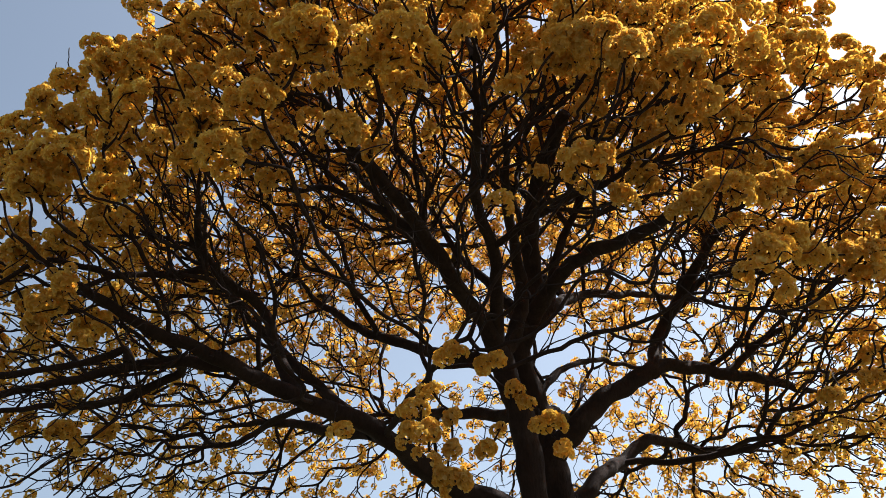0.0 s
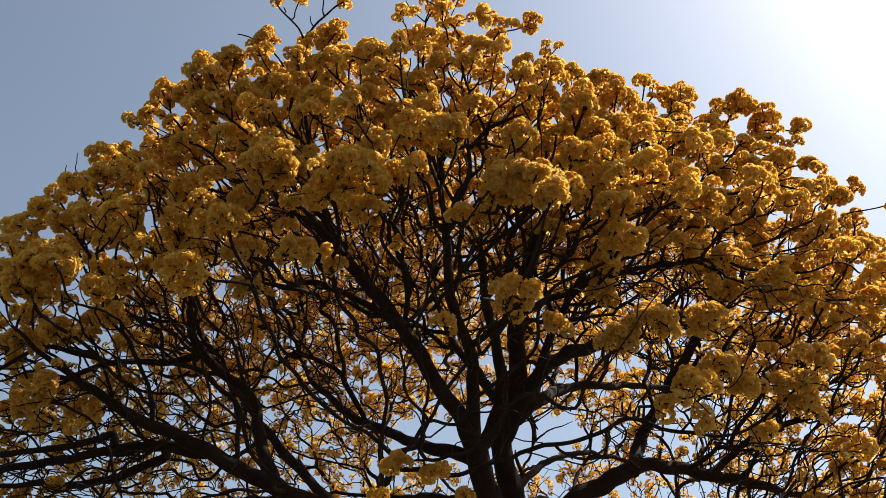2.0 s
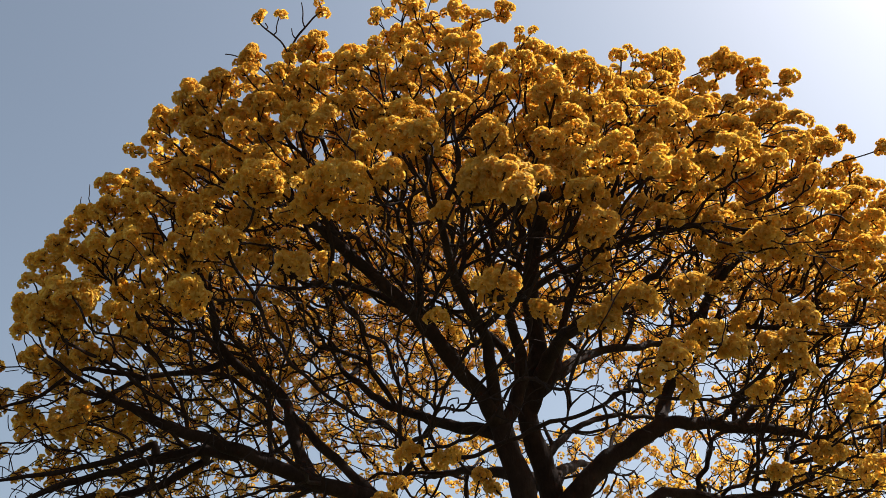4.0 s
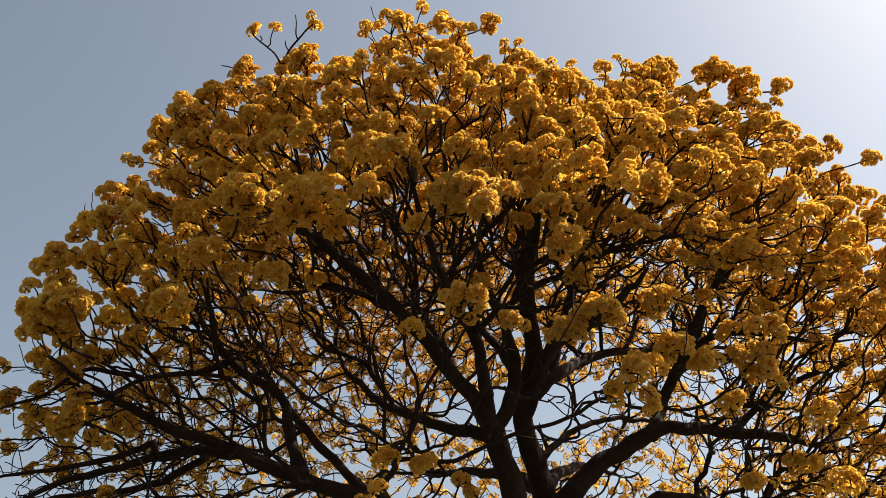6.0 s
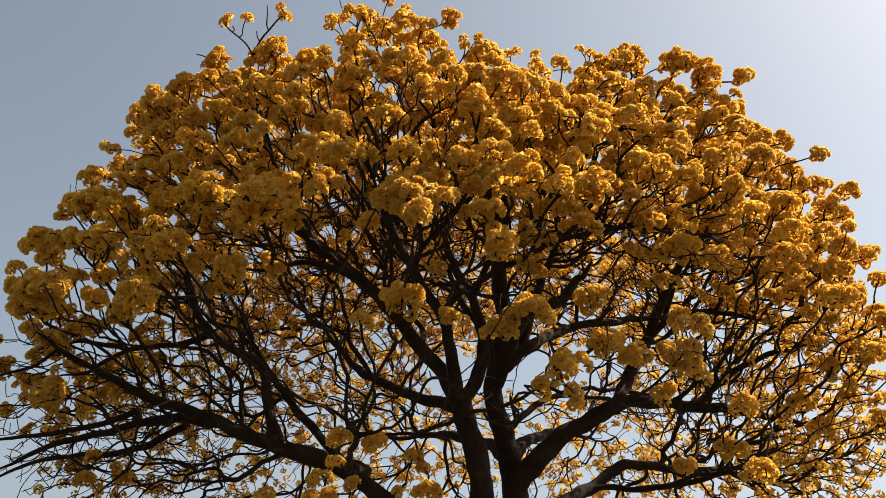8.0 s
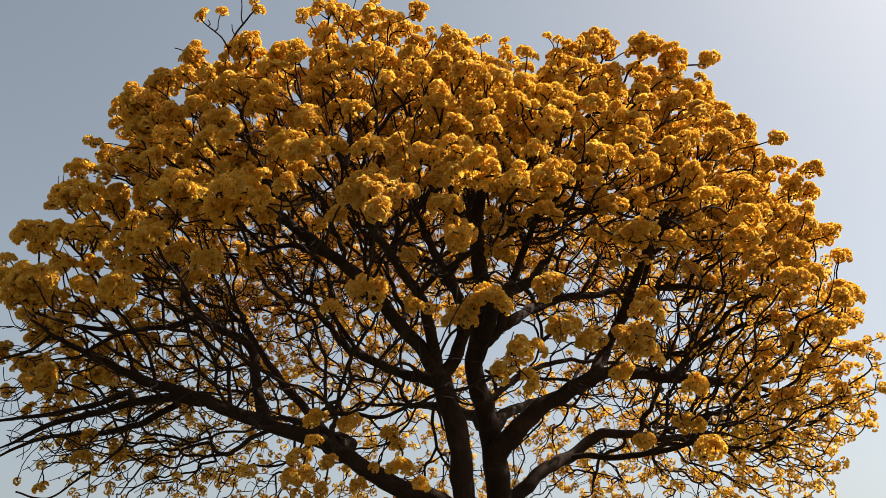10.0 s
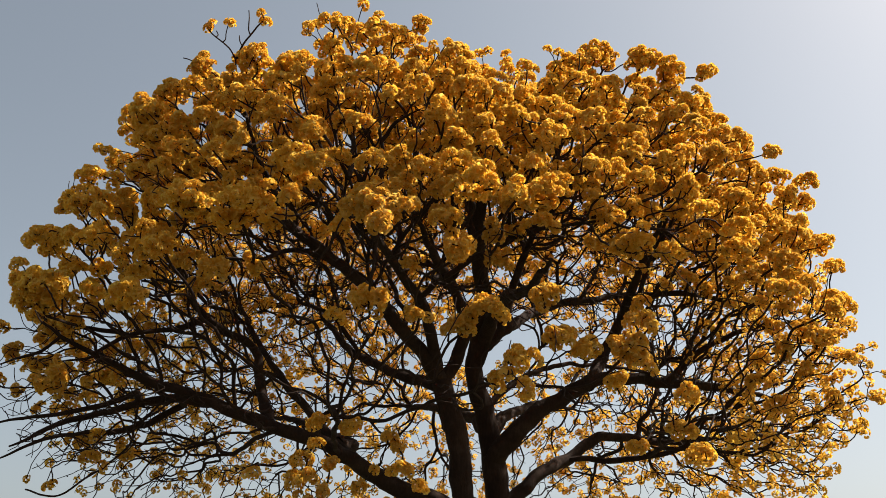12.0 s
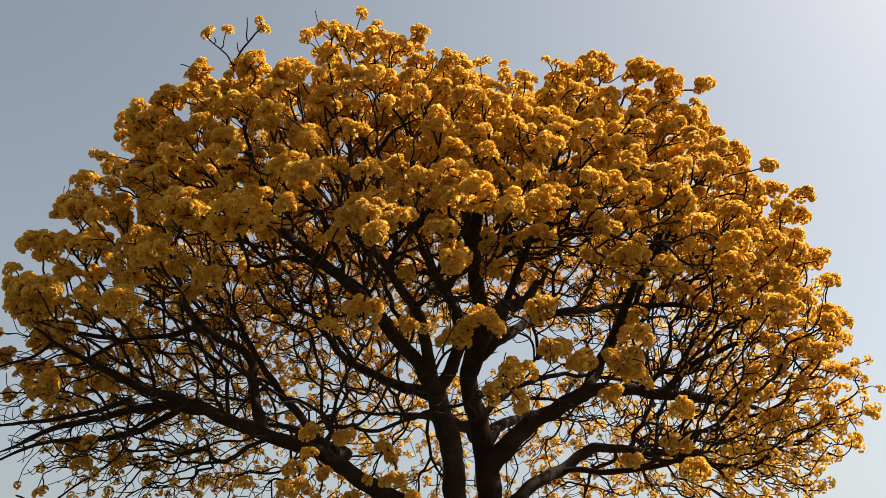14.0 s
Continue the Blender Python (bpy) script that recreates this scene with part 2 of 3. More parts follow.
bough("twig", 0.005, 0.004, [(-0.49, 3.54, 6.05), (-0.51, 3.53, 6.15)])
bough("twig", 0.007, 0.005, [(-0.56, 3.85, 5.66), (-0.7, 3.65, 5.86), (-0.82, 3.56, 5.97)])
bough("twig", 0.005, 0.004, [(-0.78, 3.58, 5.93), (-0.90, 3.58, 6.02), (-0.99, 3.6, 6.07)])
bough("twig", 0.012, 0.007, [(-1.8, 5.0, 3.84), (-1.82, 5.0, 3.6), (-1.83, 5.0, 3.44), (-2.0, 5.0, 3.31), (-2.18, 5.0, 3.19), (-2.31, 5.0, 3.09), (-2.5, 5.0, 3.06), (-2.7, 5.0, 3.12)])
bough("twig", 0.006, 0.004, [(-2.0, 5.0, 3.31), (-2.08, 5.0, 3.22), (-2.05, 5.0, 3.08), (-2.12, 5.0, 3.0)])
bough("twig", 0.007, 0.004, [(-2.45, 5.2, 3.74), (-2.4, 5.15, 3.6), (-2.2, 5.1, 3.52), (-2.1, 5.1, 3.45)])
bough("limb", 0.065, 0.02, [(-0.24, 6.0, 3.55), (-0.7, 6.5, 3.8), (-1.3, 7.1, 4.1), (-1.9, 7.7, 4.3)])

bough("limb", 0.036, 0.012, [(-1.48, 5.30, 3.86), (-1.96, 5.30, 3.66), (-2.31, 5.20, 3.61), (-2.78, 5.20, 3.56), (-3.19, 5.10, 3.36)])
bough("limb", 0.03, 0.012, [(-1.74, 5.00, 3.92), (-2.15, 4.90, 3.73), (-2.53, 4.80, 3.67), (-2.95, 4.70, 3.59)])
bough("limb", 0.022, 0.01, [(-1.93, 4.90, 4.36), (-2.30, 4.70, 4.36), (-2.50, 4.60, 4.15), (-2.85, 4.50, 4.00)])
bough("limb", 0.024, 0.009, [(0.34, 3.75, 4.97), (0.34, 3.80, 5.26), (0.25, 3.75, 5.49), (0.11, 3.65, 5.68)])
bough("limb", 0.024, 0.009, [(0.36, 4.10, 4.96), (0.51, 4.00, 5.16), (0.51, 3.85, 5.53), (0.47, 3.75, 5.70)])
bough("limb", 0.018, 0.008, [(0.50, 3.95, 5.34), (0.67, 3.80, 5.40), (0.87, 3.70, 5.43)])

# sprays of flowers that hang or stand clear of the mass: place and number of heads
def spray(x, y, z, heads):
    SPRAYS.append((x, y, z, heads))


spray(-0.26, 3.47, 6.235, 2)
spray(-0.57, 3.48, 6.25, 1)
spray(-0.82, 3.55, 5.99, 3)
spray(-0.72, 3.43, 6.175, 2)
spray(-0.8, 3.6, 5.86, 6)
spray(-0.5, 3.5, 5.78, 6)
spray(-0.3, 3.5, 5.86, 5)
spray(0.38, 3.5, 6.1, 7)
spray(0.26, 3.5, 5.98, 6)
spray(0.68, 3.5, 5.95, 6)
spray(0.13, 3.5, 6.05, 4)
spray(1.91, 4.2, 5.86, 5)
spray(2.66, 4.45, 5.82, 5)
spray(3.9, 6.8, 4.4, 6)
spray(3.82, 6.2, 4.62, 6)
spray(3.69, 6.8, 3.54, 2)
spray(3.64, 6.8, 3.41, 2)
spray(3.41, 6.8, 3.29, 4)
spray(3.55, 6.8, 3.19, 3)
spray(4.28, 6.8, 4.0, 2)
spray(-2.08, 5.0, 3.31, 3)
spray(-2.5, 5.0, 3.17, 2)
spray(-2.73, 5.0, 3.2, 1)

spray(1.63, 3.69, 5.66, 2)
spray(1.03, 3.50, 5.81, 3)
spray(1.08, 4.10, 6.09, 4)
spray(1.28, 4.10, 6.05, 5)
spray(1.45, 4.10, 5.94, 4)
spray(1.64, 3.70, 5.68, 1)
spray(1.23, 4.10, 5.88, 6)
spray(1.87, 4.20, 6.03, 4)
spray(2.06, 4.30, 6.17, 5)
spray(0.33, 3.30, 5.93, 3)
spray(0.42, 3.30, 5.96, 3)
spray(0.58, 3.30, 5.85, 3)
spray(0.71, 3.40, 5.94, 2)

# the round flower clusters that face the path, each told apart: its middle and half its width
def clump(x, y, z, wide):
    CLUMPS.append((np.array((x, y, z)), wide))


clump(-0.06, 2.97, 4.40, 0.18)
clump(-0.22, 3.14, 4.39, 0.12)
clump(-0.47, 3.02, 4.52, 0.16)
clump(-0.43, 3.04, 4.50, 0.09)
clump(-0.74, 3.22, 4.29, 0.13)
clump(-1.06, 3.50, 4.45, 0.14)
clump(-0.85, 3.16, 3.96, 0.13)
clump(-0.34, 3.21, 4.10, 0.10)
clump(-1.16, 3.74, 4.38, 0.10)
clump(0.84, 2.87, 4.24, 0.15)
clump(0.68, 2.86, 4.25, 0.10)
clump(0.72, 3.10, 4.42, 0.17)
clump(0.88, 2.73, 4.07, 0.09)
clump(1.35, 3.03, 4.44, 0.14)
clump(1.29, 3.23, 4.45, 0.09)
clump(1.57, 3.07, 4.37, 0.09)
clump(1.71, 3.30, 4.47, 0.12)
clump(1.76, 3.32, 4.50, 0.09)
clump(1.06, 3.04, 4.57, 0.09)
clump(1.23, 3.11, 4.64, 0.11)
clump(0.79, 3.37, 4.86, 0.10)
clump(1.20, 2.96, 4.19, 0.10)
clump(1.24, 3.17, 4.10, 0.11)
clump(1.25, 2.96, 3.98, 0.08)
clump(1.11, 3.16, 5.00, 0.12)
clump(1.32, 3.37, 5.07, 0.09)
clump(0.25, 3.02, 4.71, 0.13)
clump(0.38, 3.42, 4.95, 0.10)
clump(0.14, 3.44, 5.21, 0.11)
clump(0.21, 3.54, 5.54, 0.11)
clump(-0.00, 3.32, 4.86, 0.12)
clump(0.30, 3.10, 4.95, 0.10)
clump(0.29, 3.80, 5.48, 0.11)
clump(-1.53, 3.57, 4.87, 0.16)
clump(-1.43, 3.75, 5.68, 0.11)
clump(-1.53, 3.58, 5.29, 0.06)
clump(-1.00, 3.40, 5.27, 0.14)
clump(-0.67, 3.65, 5.63, 0.15)
clump(-0.11, 3.57, 5.83, 0.12)
clump(-1.93, 3.93, 4.81, 0.13)
clump(-1.72, 3.52, 4.23, 0.16)
clump(-1.87, 3.62, 4.17, 0.17)
clump(-1.65, 3.94, 4.34, 0.12)
clump(-1.79, 4.33, 5.21, 0.13)
clump(-1.73, 3.81, 3.68, 0.09)
clump(-2.30, 4.44, 4.27, 0.11)
clump(-2.28, 4.05, 4.87, 0.13)
clump(-1.03, 3.31, 5.41, 0.14)
clump(0.91, 3.43, 5.93, 0.08)
clump(1.20, 3.27, 4.88, 0.10)
clump(1.87, 3.93, 5.36, 0.12)
clump(2.30, 3.60, 4.65, 0.09)
clump(2.61, 3.93, 5.01, 0.08)
clump(2.27, 4.00, 5.23, 0.10)
clump(0.85, 3.54, 5.42, 0.09)
clump(1.94, 4.28, 6.06, 0.10)
clump(2.49, 4.41, 6.11, 0.10)
clump(2.89, 4.54, 6.00, 0.08)
clump(3.23, 4.23, 5.09, 0.07)
clump(1.79, 3.65, 4.68, 0.09)
clump(2.30, 3.91, 5.08, 0.10)
clump(2.25, 3.96, 4.38, 0.14)
clump(2.46, 4.05, 4.33, 0.10)
clump(2.18, 4.55, 4.64, 0.13)
clump(2.30, 5.30, 5.29, 0.15)
clump(1.99, 4.52, 4.90, 0.11)
clump(2.03, 3.76, 5.24, 0.10)
clump(2.25, 3.84, 4.96, 0.09)
clump(2.52, 3.80, 4.90, 0.09)
clump(2.14, 3.61, 4.73, 0.09)
clump(2.61, 3.94, 4.75, 0.09)
clump(2.69, 3.96, 4.59, 0.09)
clump(2.60, 4.90, 5.04, 0.10)
clump(2.09, 4.60, 6.35, 0.14)
clump(2.42, 4.37, 6.08, 0.12)
clump(2.63, 4.51, 6.03, 0.14)
clump(2.97, 4.32, 4.81, 0.11)
clump(3.12, 4.58, 5.21, 0.09)
clump(3.35, 4.98, 5.31, 0.10)
clump(3.62, 5.16, 5.31, 0.10)
clump(3.02, 4.32, 5.29, 0.07)
clump(2.61, 4.37, 5.54, 0.11)
clump(2.84, 4.19, 5.11, 0.10)
clump(2.92, 4.23, 4.39, 0.12)
clump(3.15, 4.17, 4.05, 0.11)
clump(3.27, 4.59, 4.42, 0.11)
clump(3.53, 5.99, 4.00, 0.11)
clump(3.52, 6.47, 4.44, 0.12)
clump(3.13, 5.71, 3.88, 0.10)
clump(3.27, 5.80, 3.69, 0.11)
clump(3.25, 6.31, 3.52, 0.11)
clump(3.43, 4.89, 4.72, 0.11)
clump(2.92, 4.08, 4.48, 0.10)
clump(0.72, 3.11, 3.77, 0.13)
clump(0.38, 3.47, 3.83, 0.06)
clump(0.93, 3.36, 3.76, 0.08)
clump(1.37, 3.26, 3.73, 0.12)
clump(1.22, 3.31, 3.65, 0.10)
clump(1.74, 3.61, 3.66, 0.12)
clump(1.89, 3.69, 3.59, 0.10)
clump(1.53, 3.36, 3.46, 0.11)
clump(1.42, 3.37, 3.35, 0.07)
clump(1.57, 3.39, 3.29, 0.07)
clump(1.70, 3.50, 3.88, 0.11)
clump(2.24, 3.66, 3.72, 0.09)
clump(2.13, 3.73, 3.62, 0.11)
clump(2.21, 3.83, 3.54, 0.10)
clump(2.06, 4.08, 3.50, 0.08)
clump(2.44, 4.51, 3.27, 0.11)
clump(0.31, 4.10, 3.30, 0.08)
clump(0.13, 3.98, 3.29, 0.08)
clump(2.47, 3.89, 3.36, 0.08)
clump(2.15, 4.46, 3.15, 0.08)
clump(2.50, 3.99, 3.00, 0.09)
clump(-1.86, 3.94, 3.67, 0.12)
clump(0.10, 4.20, 2.75, 0.10)
clump(-0.06, 4.20, 2.99, 0.10)
clump(-0.10, 4.25, 3.12, 0.07)
clump(0.61, 4.30, 3.03, 0.09)
clump(0.47, 4.50, 3.31, 0.06)
clump(0.53, 4.50, 3.22, 0.07)
clump(0.29, 4.40, 2.94, 0.07)
clump(0.35, 4.50, 3.08, 0.05)
clump(0.13, 4.30, 3.08, 0.06)
clump(0.01, 4.30, 3.24, 0.06)
clump(-0.45, 4.30, 3.07, 0.05)
clump(0.11, 4.20, 2.89, 0.06)
clump(0.00, 4.20, 2.86, 0.05)
clump(0.70, 4.50, 2.96, 0.06)
clump(-2.09, 4.90, 3.33, 0.09)
clump(-1.90, 5.10, 3.37, 0.07)
clump(-2.12, 5.00, 3.51, 0.07)
clump(-2.08, 4.30, 3.75, 0.08)
clump(-1.84, 4.40, 3.68, 0.06)
clump(-1.84, 4.00, 3.88, 0.05)

# bare twig ends that stand out of the crown
SPURS = [(-2.05, 4.0, 5.42), (-2.16, 4.1, 5.40), (-1.93, 4.0, 5.36), (-1.8, 4.0, 5.5), (-1.5, 3.8, 5.72), (-1.2, 3.7, 5.82),
         (0.1, 3.5, 6.33), (0.14, 3.52, 6.2), (4.05, 6.8, 3.65), (3.9, 6.8, 3.69), (3.74, 6.8, 3.6), (3.63, 6.8, 3.72), (3.8, 6.75, 3.62), (3.95, 6.85, 3.78)]


def spline(points, step):
    """Points at about equal steps on a smooth curve through the given ones."""
    p = [np.array(q, float) for q in points]
    p = [2 * p[0] - p[1]] + p + [2 * p[-1] - p[-2]]
    out = []
    for i in range(1, len(p) - 2):
        n = max(2, int(round(np.linalg.norm(p[i + 1] - p[i]) / step)))
        for k in range(n):
            u = k / n
            out.append(0.5 * (2 * p[i] + (p[i + 1] - p[i - 1]) * u + (2 * p[i - 1] - 5 * p[i] + 4 * p[i + 1] - p[i + 2]) * u * u
                              + (3 * p[i] - p[i - 1] - 3 * p[i + 1] + p[i + 2]) * u ** 3))
    out.append(p[-2])
    return np.array(out)


def wobble(points, size, scale, seed):
    """Shakes a line out of its evenness, its ends held."""
    q = points.copy()
    n = len(q)
    for i in range(1, n - 1):
        hold = min(1.0, i / 2, (n - 1 - i) / 2)
        v = noise.noise_vector(Vector(q[i] * scale) + Vector((seed * 7.3, 0, 0)))
        q[i] += np.array(v) * size * hold
    return q


def tube(points, radii, sides, lumps=0.0, seed=0):
    """Vertices and faces of a tapering round rod along the points."""
    n = len(points)
    tang = np.gradient(points, axis=0)
    tang /= np.linalg.norm(tang, axis=1)[:, None] + 1e-12
    ref = np.array((0.31, 0.87, 0.38))
    sides_at = np.empty((n, 3))
    side = np.cross(tang[0], ref)
    for i in range(n):
        side = side - tang[i] * side.dot(tang[i])
        side /= math.sqrt(side.dot(side)) + 1e-12
        sides_at[i] = side
    ups = np.cross(tang, sides_at)
    turn = np.arange(sides) * math.tau / sides
    way = np.cos(turn)[None, :, None] * sides_at[:, None] + np.sin(turn)[None, :, None] * ups[:, None]
    r = np.repeat(np.asarray(radii, float)[:, None], sides, 1)
    if lumps:
        for i in range(n):
            for k in range(sides):
                spot = Vector(points[i] * 4 + way[i, k] * 0.7) + Vector((seed, 0, 0))
                r[i, k] *= 1 + lumps * (noise.noise(spot) + 0.6 * noise.noise(spot * 3.1))
    verts = (points[:, None] + way * r[:, :, None]).reshape(-1, 3)
    faces = [(i * sides + k, i * sides + (k + 1) % sides, (i + 1) * sides + (k + 1) % sides, (i + 1) * sides + k) for i in range(n - 1) for k in range(sides)]
    faces.append(tuple(range((n - 1) * sides, n * sides)))
    return verts, faces


def mesh_of(name, pieces, mat, smooth=True):
    """One mesh out of several lists of vertices and faces."""
    verts, faces, at = [], [], 0
    for v, f in pieces:
        verts.append(v)
        faces.extend(tuple(i + at for i in face) for face in f)
        at += len(v)
    me = bpy.data.meshes.new(name)
    me.from_pydata(np.concatenate(verts).tolist(), [], faces)
    me.materials.append(mat)
    if smooth:
        me.polygons.foreach_set("use_smooth", [True] * len(me.polygons))
    return me


def part(name, me, parent, label="", kind=""):
    ob = new(name, me)
    ob.parent = parent
    return tagged(ob, label, kind=kind)


tree = tagged(new("flowering_tree"), "tall spreading tree in full yellow bloom, leafless dark branches", "tree")
tree.location = (0.8, 6.25, 0.0)
bpy.context.view_layer.update()
BASE = np.array(tree.location)

# --- skeleton: limbs first, as nodes with parents
node, parent_of, own, limb_lines = [], [], [], []
for name, r0, r1, line in BOUGHS:
    pts = wobble(spline(line, 0.09 if name != "twig" else 0.05), 0.022 if name == "limb" else 0.015, 2.4, len(limb_lines))
    pts = wobble(pts, 0.02 if name == "limb" else 0.01, 7.0, len(limb_lines) + 50)
    radii = np.linspace(0, 1, len(pts))
    radii = (r0 + (r1 - r0) * radii ** 0.68) * (1 - (0.62 if name == "limb" else 0.0) * np.clip((radii - 0.72) / 0.28, 0, 1) ** 1.5)
    start = -1
    if node:
        start = int(np.argmin(np.linalg.norm(np.array(node) - pts[0], axis=1)))
        if r0 < 0.1:
            pts[0] = node[start]
    limb_lines.append((name, pts, radii))
    for i, p in enumerate(pts):
        node.append(p)
        parent_of.append(start if i == 0 else len(node) - 2)
        own.append(radii[i])
limb_count = len(node)

# --- flower clusters: the ones told apart, then sprays, then a cover over the crown's shell
flower, facing, cluster_of, hub_of, hubs = [], [], [], [], []


def bloom(p, way, cluster=-1, hub=-1):
    flower.append(np.array(p))
    facing.append(np.array(way))
    cluster_of.append(cluster)
    hub_of.append(hub)


def outward(p):
    """The way a lone head at p looks: out of the crown and a little up."""
    out = (p - HEART) / np.linalg.norm(p - HEART)
    return out * 0.7 + np.array((0, 0, 0.45)) + rng.normal(0, 0.35, 3)


def pompom(c, wide, cluster=-1, spare=0.0, back=-2.0, area=0.0082):
    """Heads packed over an uneven flattened ball round c, those on the far side on stalks that part from one hub."""
    far = c[1] > 5.8
    if far:
        hubs.append(c - np.array((0, 0, 0.2 * wide)))
    out = (c - HEART) / np.linalg.norm(c - HEART)
    count = max(2, int(9.4 * wide * wide / area))
    oval, turn, lift = rng.uniform(0.75, 1.3), rng.uniform(0, math.tau), rng.uniform(0.45, 0.75)
    for k in range(count):
        z = 1 - (k + 0.5) / count * 1.6
        a = turn + k * 2.39996
        s = math.sqrt(1 - z * z)
        d = np.array((s * math.cos(a) * oval, s * math.sin(a) / oval, z))
        if d.dot(out) < back or rng.random() < spare:
            continue
        r = max(0.03, wide - 0.034) * (1 + 0.4 * noise.noise(Vector(d * 1.7 + c * 9))) * rng.uniform(0.8, 1.12)
        bloom(c + d * (r, r, r * lift) + rng.normal(0, 0.016, 3), d * 0.75 + np.array((0, 0, 0.6)) + out * 0.35 + rng.normal(0, 0.2, 3), cluster, len(hubs) - 1 if far else -1)


for k, (c, wide) in enumerate(CLUMPS):
    pompom(c, wide * 0.92, k)
for x, y, z, n in SPRAYS:
    for k in range(n):
        s = 0.014 * n if n < 3 else 0.03 * n ** 0.5
        p = np.array((x, y, z)) + rng.normal(0, 1, 3) * (s, s, s * 0.75)
        bloom(p, outward(p), -2)


def rim(azimuth):
    """The height angle above which the crown is closed with flowers: high on one side, low on the other."""
    d = (azimuth - 270 + 180) % 360 - 180
    e = (azimuth - 310 + 180) % 360 - 180
    return -10 + 14 * math.exp(-(d / 74) ** 4) + 7 * math.exp(-(e / 30) ** 2)


def in_gap(p):
    """The open windows in the far side of the crown, and the clear air round the lower stems."""
    low = 4.28 + 0.36 * (p[1] - 6.5)
    if p[1] > 6.5 and -0.4 < p[0] < 1.65 and low - 0.08 < p[2] < low + 0.52:
        return True
    return math.hypot(p[0] - 0.8, p[1] - 6.3) < 1.1 and p[2] < 4.75


centres = [c for c, wide in CLUMPS]
spread = [0.06 + wide for c, wide in CLUMPS]
told_apart = len(centres)
tries = 0
while len(centres) < 2000 and tries < 120000:
    tries += 1
    w = rng.normal(0, 1, 3)
    w /= np.linalg.norm(w)
    height = math.degrees(math.asin(w[2]))
    azimuth = math.degrees(math.atan2(w[1], w[0]))
    floor = rim(azimuth)
    keep = 0.0 if height < floor - 6 else (0.10 if height < floor else (0.5 if height < floor + 6 else 1.0))
    if w[1] < -0.35 and height < floor + 2:
        keep = 0.0                           # below the rim only the clusters told apart hang there
    if rng.random() > keep:
        continue
    depth = 0.08 + min(1.3, abs(rng.normal(0, 0.4)))
    p = HEART + w * (reach(azimuth, height) - depth)
    apart = (0.2 if w[0] > 0.6 else (0.25 if w[1] < 0 else 0.29)) if height < 24 else (0.2 if w[1] < 0.2 else 0.23)
    if np.all(np.linalg.norm(np.array(centres) - p, axis=1) > np.maximum(apart, spread)):
        centres.append(p)
        spread.append(apart)
for c in centres[told_apart:]:
    near = c[1] < 5.8
    right = c[0] > 1.9 and c[2] < 5.4        # the sunny flank carries smaller, looser groups
    hollow = math.dist(c, (0.32, 3.85, 5.36)) < 0.5     # a shaded hollow under the top, where the boughs lie open
    if in_gap(c) or (hollow and rng.random() < 0.92):
        continue
    if near:
        pompom(c, rng.uniform(0.06, 0.11) if right else rng.uniform(0.065, 0.13), spare=0.05, back=-0.5)
    else:
        low = c[2] < 4.9 + 0.25 * (c[1] - 5.8)   # the far side thins out towards its skirts
        pompom(c, rng.uniform(0.05, 0.11) if low else rng.uniform(0.08, 0.17), spare=0.25 if low else 0.1, back=-0.35, area=0.011)
loose = 0
while loose < 3900:                          # small loose sprigs through the far side and the low skirts
    w = rng.normal(0, 1, 3)
    w /= np.linalg.norm(w)
    height = math.degrees(math.asin(w[2]))
    if height < -16 or (w[1] < -0.1 and height > 6) or w[1] < -0.75 or (w[0] > -0.2 and rng.random() < 0.5) or (height < 5 and w[0] < 0.3 and rng.random() < 0.6):
        continue
    p = HEART + w * reach(math.degrees(math.atan2(w[1], w[0])), height) * rng.uniform(0.62, 0.97)
    if p[1] > 5.8 and not in_gap(p):
        for k in range(int(rng.integers(1, 4))):
            q = p + rng.normal(0, 0.06, 3)
            bloom(q, outward(q))
            loose += 1
for j in range(len(flower)):                 # nothing stands out past the crown's reach
    q = flower[j] - HEART
    r = np.linalg.norm(q)
    if cluster_of[j] == -1:
        limit = reach(math.degrees(math.atan2(q[1], q[0])), math.degrees(math.asin(q[2] / r))) - 0.07
        flower[j] = HEART + q * min(1.0, limit / r)
flower = np.array(flower)

# --- carriers: bare points between limbs and shell that steer the branching
carrier = []
while len(carrier) < 9400:
    w = rng.normal(0, 1, 3)
    w /= np.linalg.norm(w)
    height = math.degrees(math.asin(w[2]))
    if height < -14:
        continue
    r = reach(math.degrees(math.atan2(w[1], w[0])), height) * rng.uniform(0.22, 0.89) ** 0.45
    p = HEART + w * r
    sparse = -1.6 < p[0] < 0.0 and p[1] > 4.5 and p[2] < 4.15 + 0.25 * (p[1] - 5.0) and rng.random() < 0.7
    if not in_gap(p) and not sparse:
        carrier.append(p)
while len(carrier) < 10100:                  # the boughs on one side are thick with fine twigs
    p = np.array((rng.uniform(-2.2, 0.2), rng.uniform(3.8, 6.2), rng.uniform(4.75, 5.8)))
    q = p - HEART
    r = np.linalg.norm(q)
    if r < 0.9 * reach(math.degrees(math.atan2(q[1], q[0])), math.degrees(math.asin(q[2] / r))):
        carrier.append(p)
while len(carrier) < 11000:                  # so are the low arms that reach out past it
    p = np.array((rng.uniform(-3.4, -1.5), rng.uniform(4.3, 6.4), rng.uniform(3.3, 4.5)))
    q = p - HEART
    r = np.linalg.norm(q)
    if r < 0.98 * reach(math.degrees(math.atan2(q[1], q[0])), math.degrees(math.asin(q[2] / r))):
        carrier.append(p)
lone = [j for j in range(len(flower)) if hub_of[j] < 0]
target = np.concatenate([np.array(hubs), flower[lone], np.array(SPURS), np.array(carrier)])

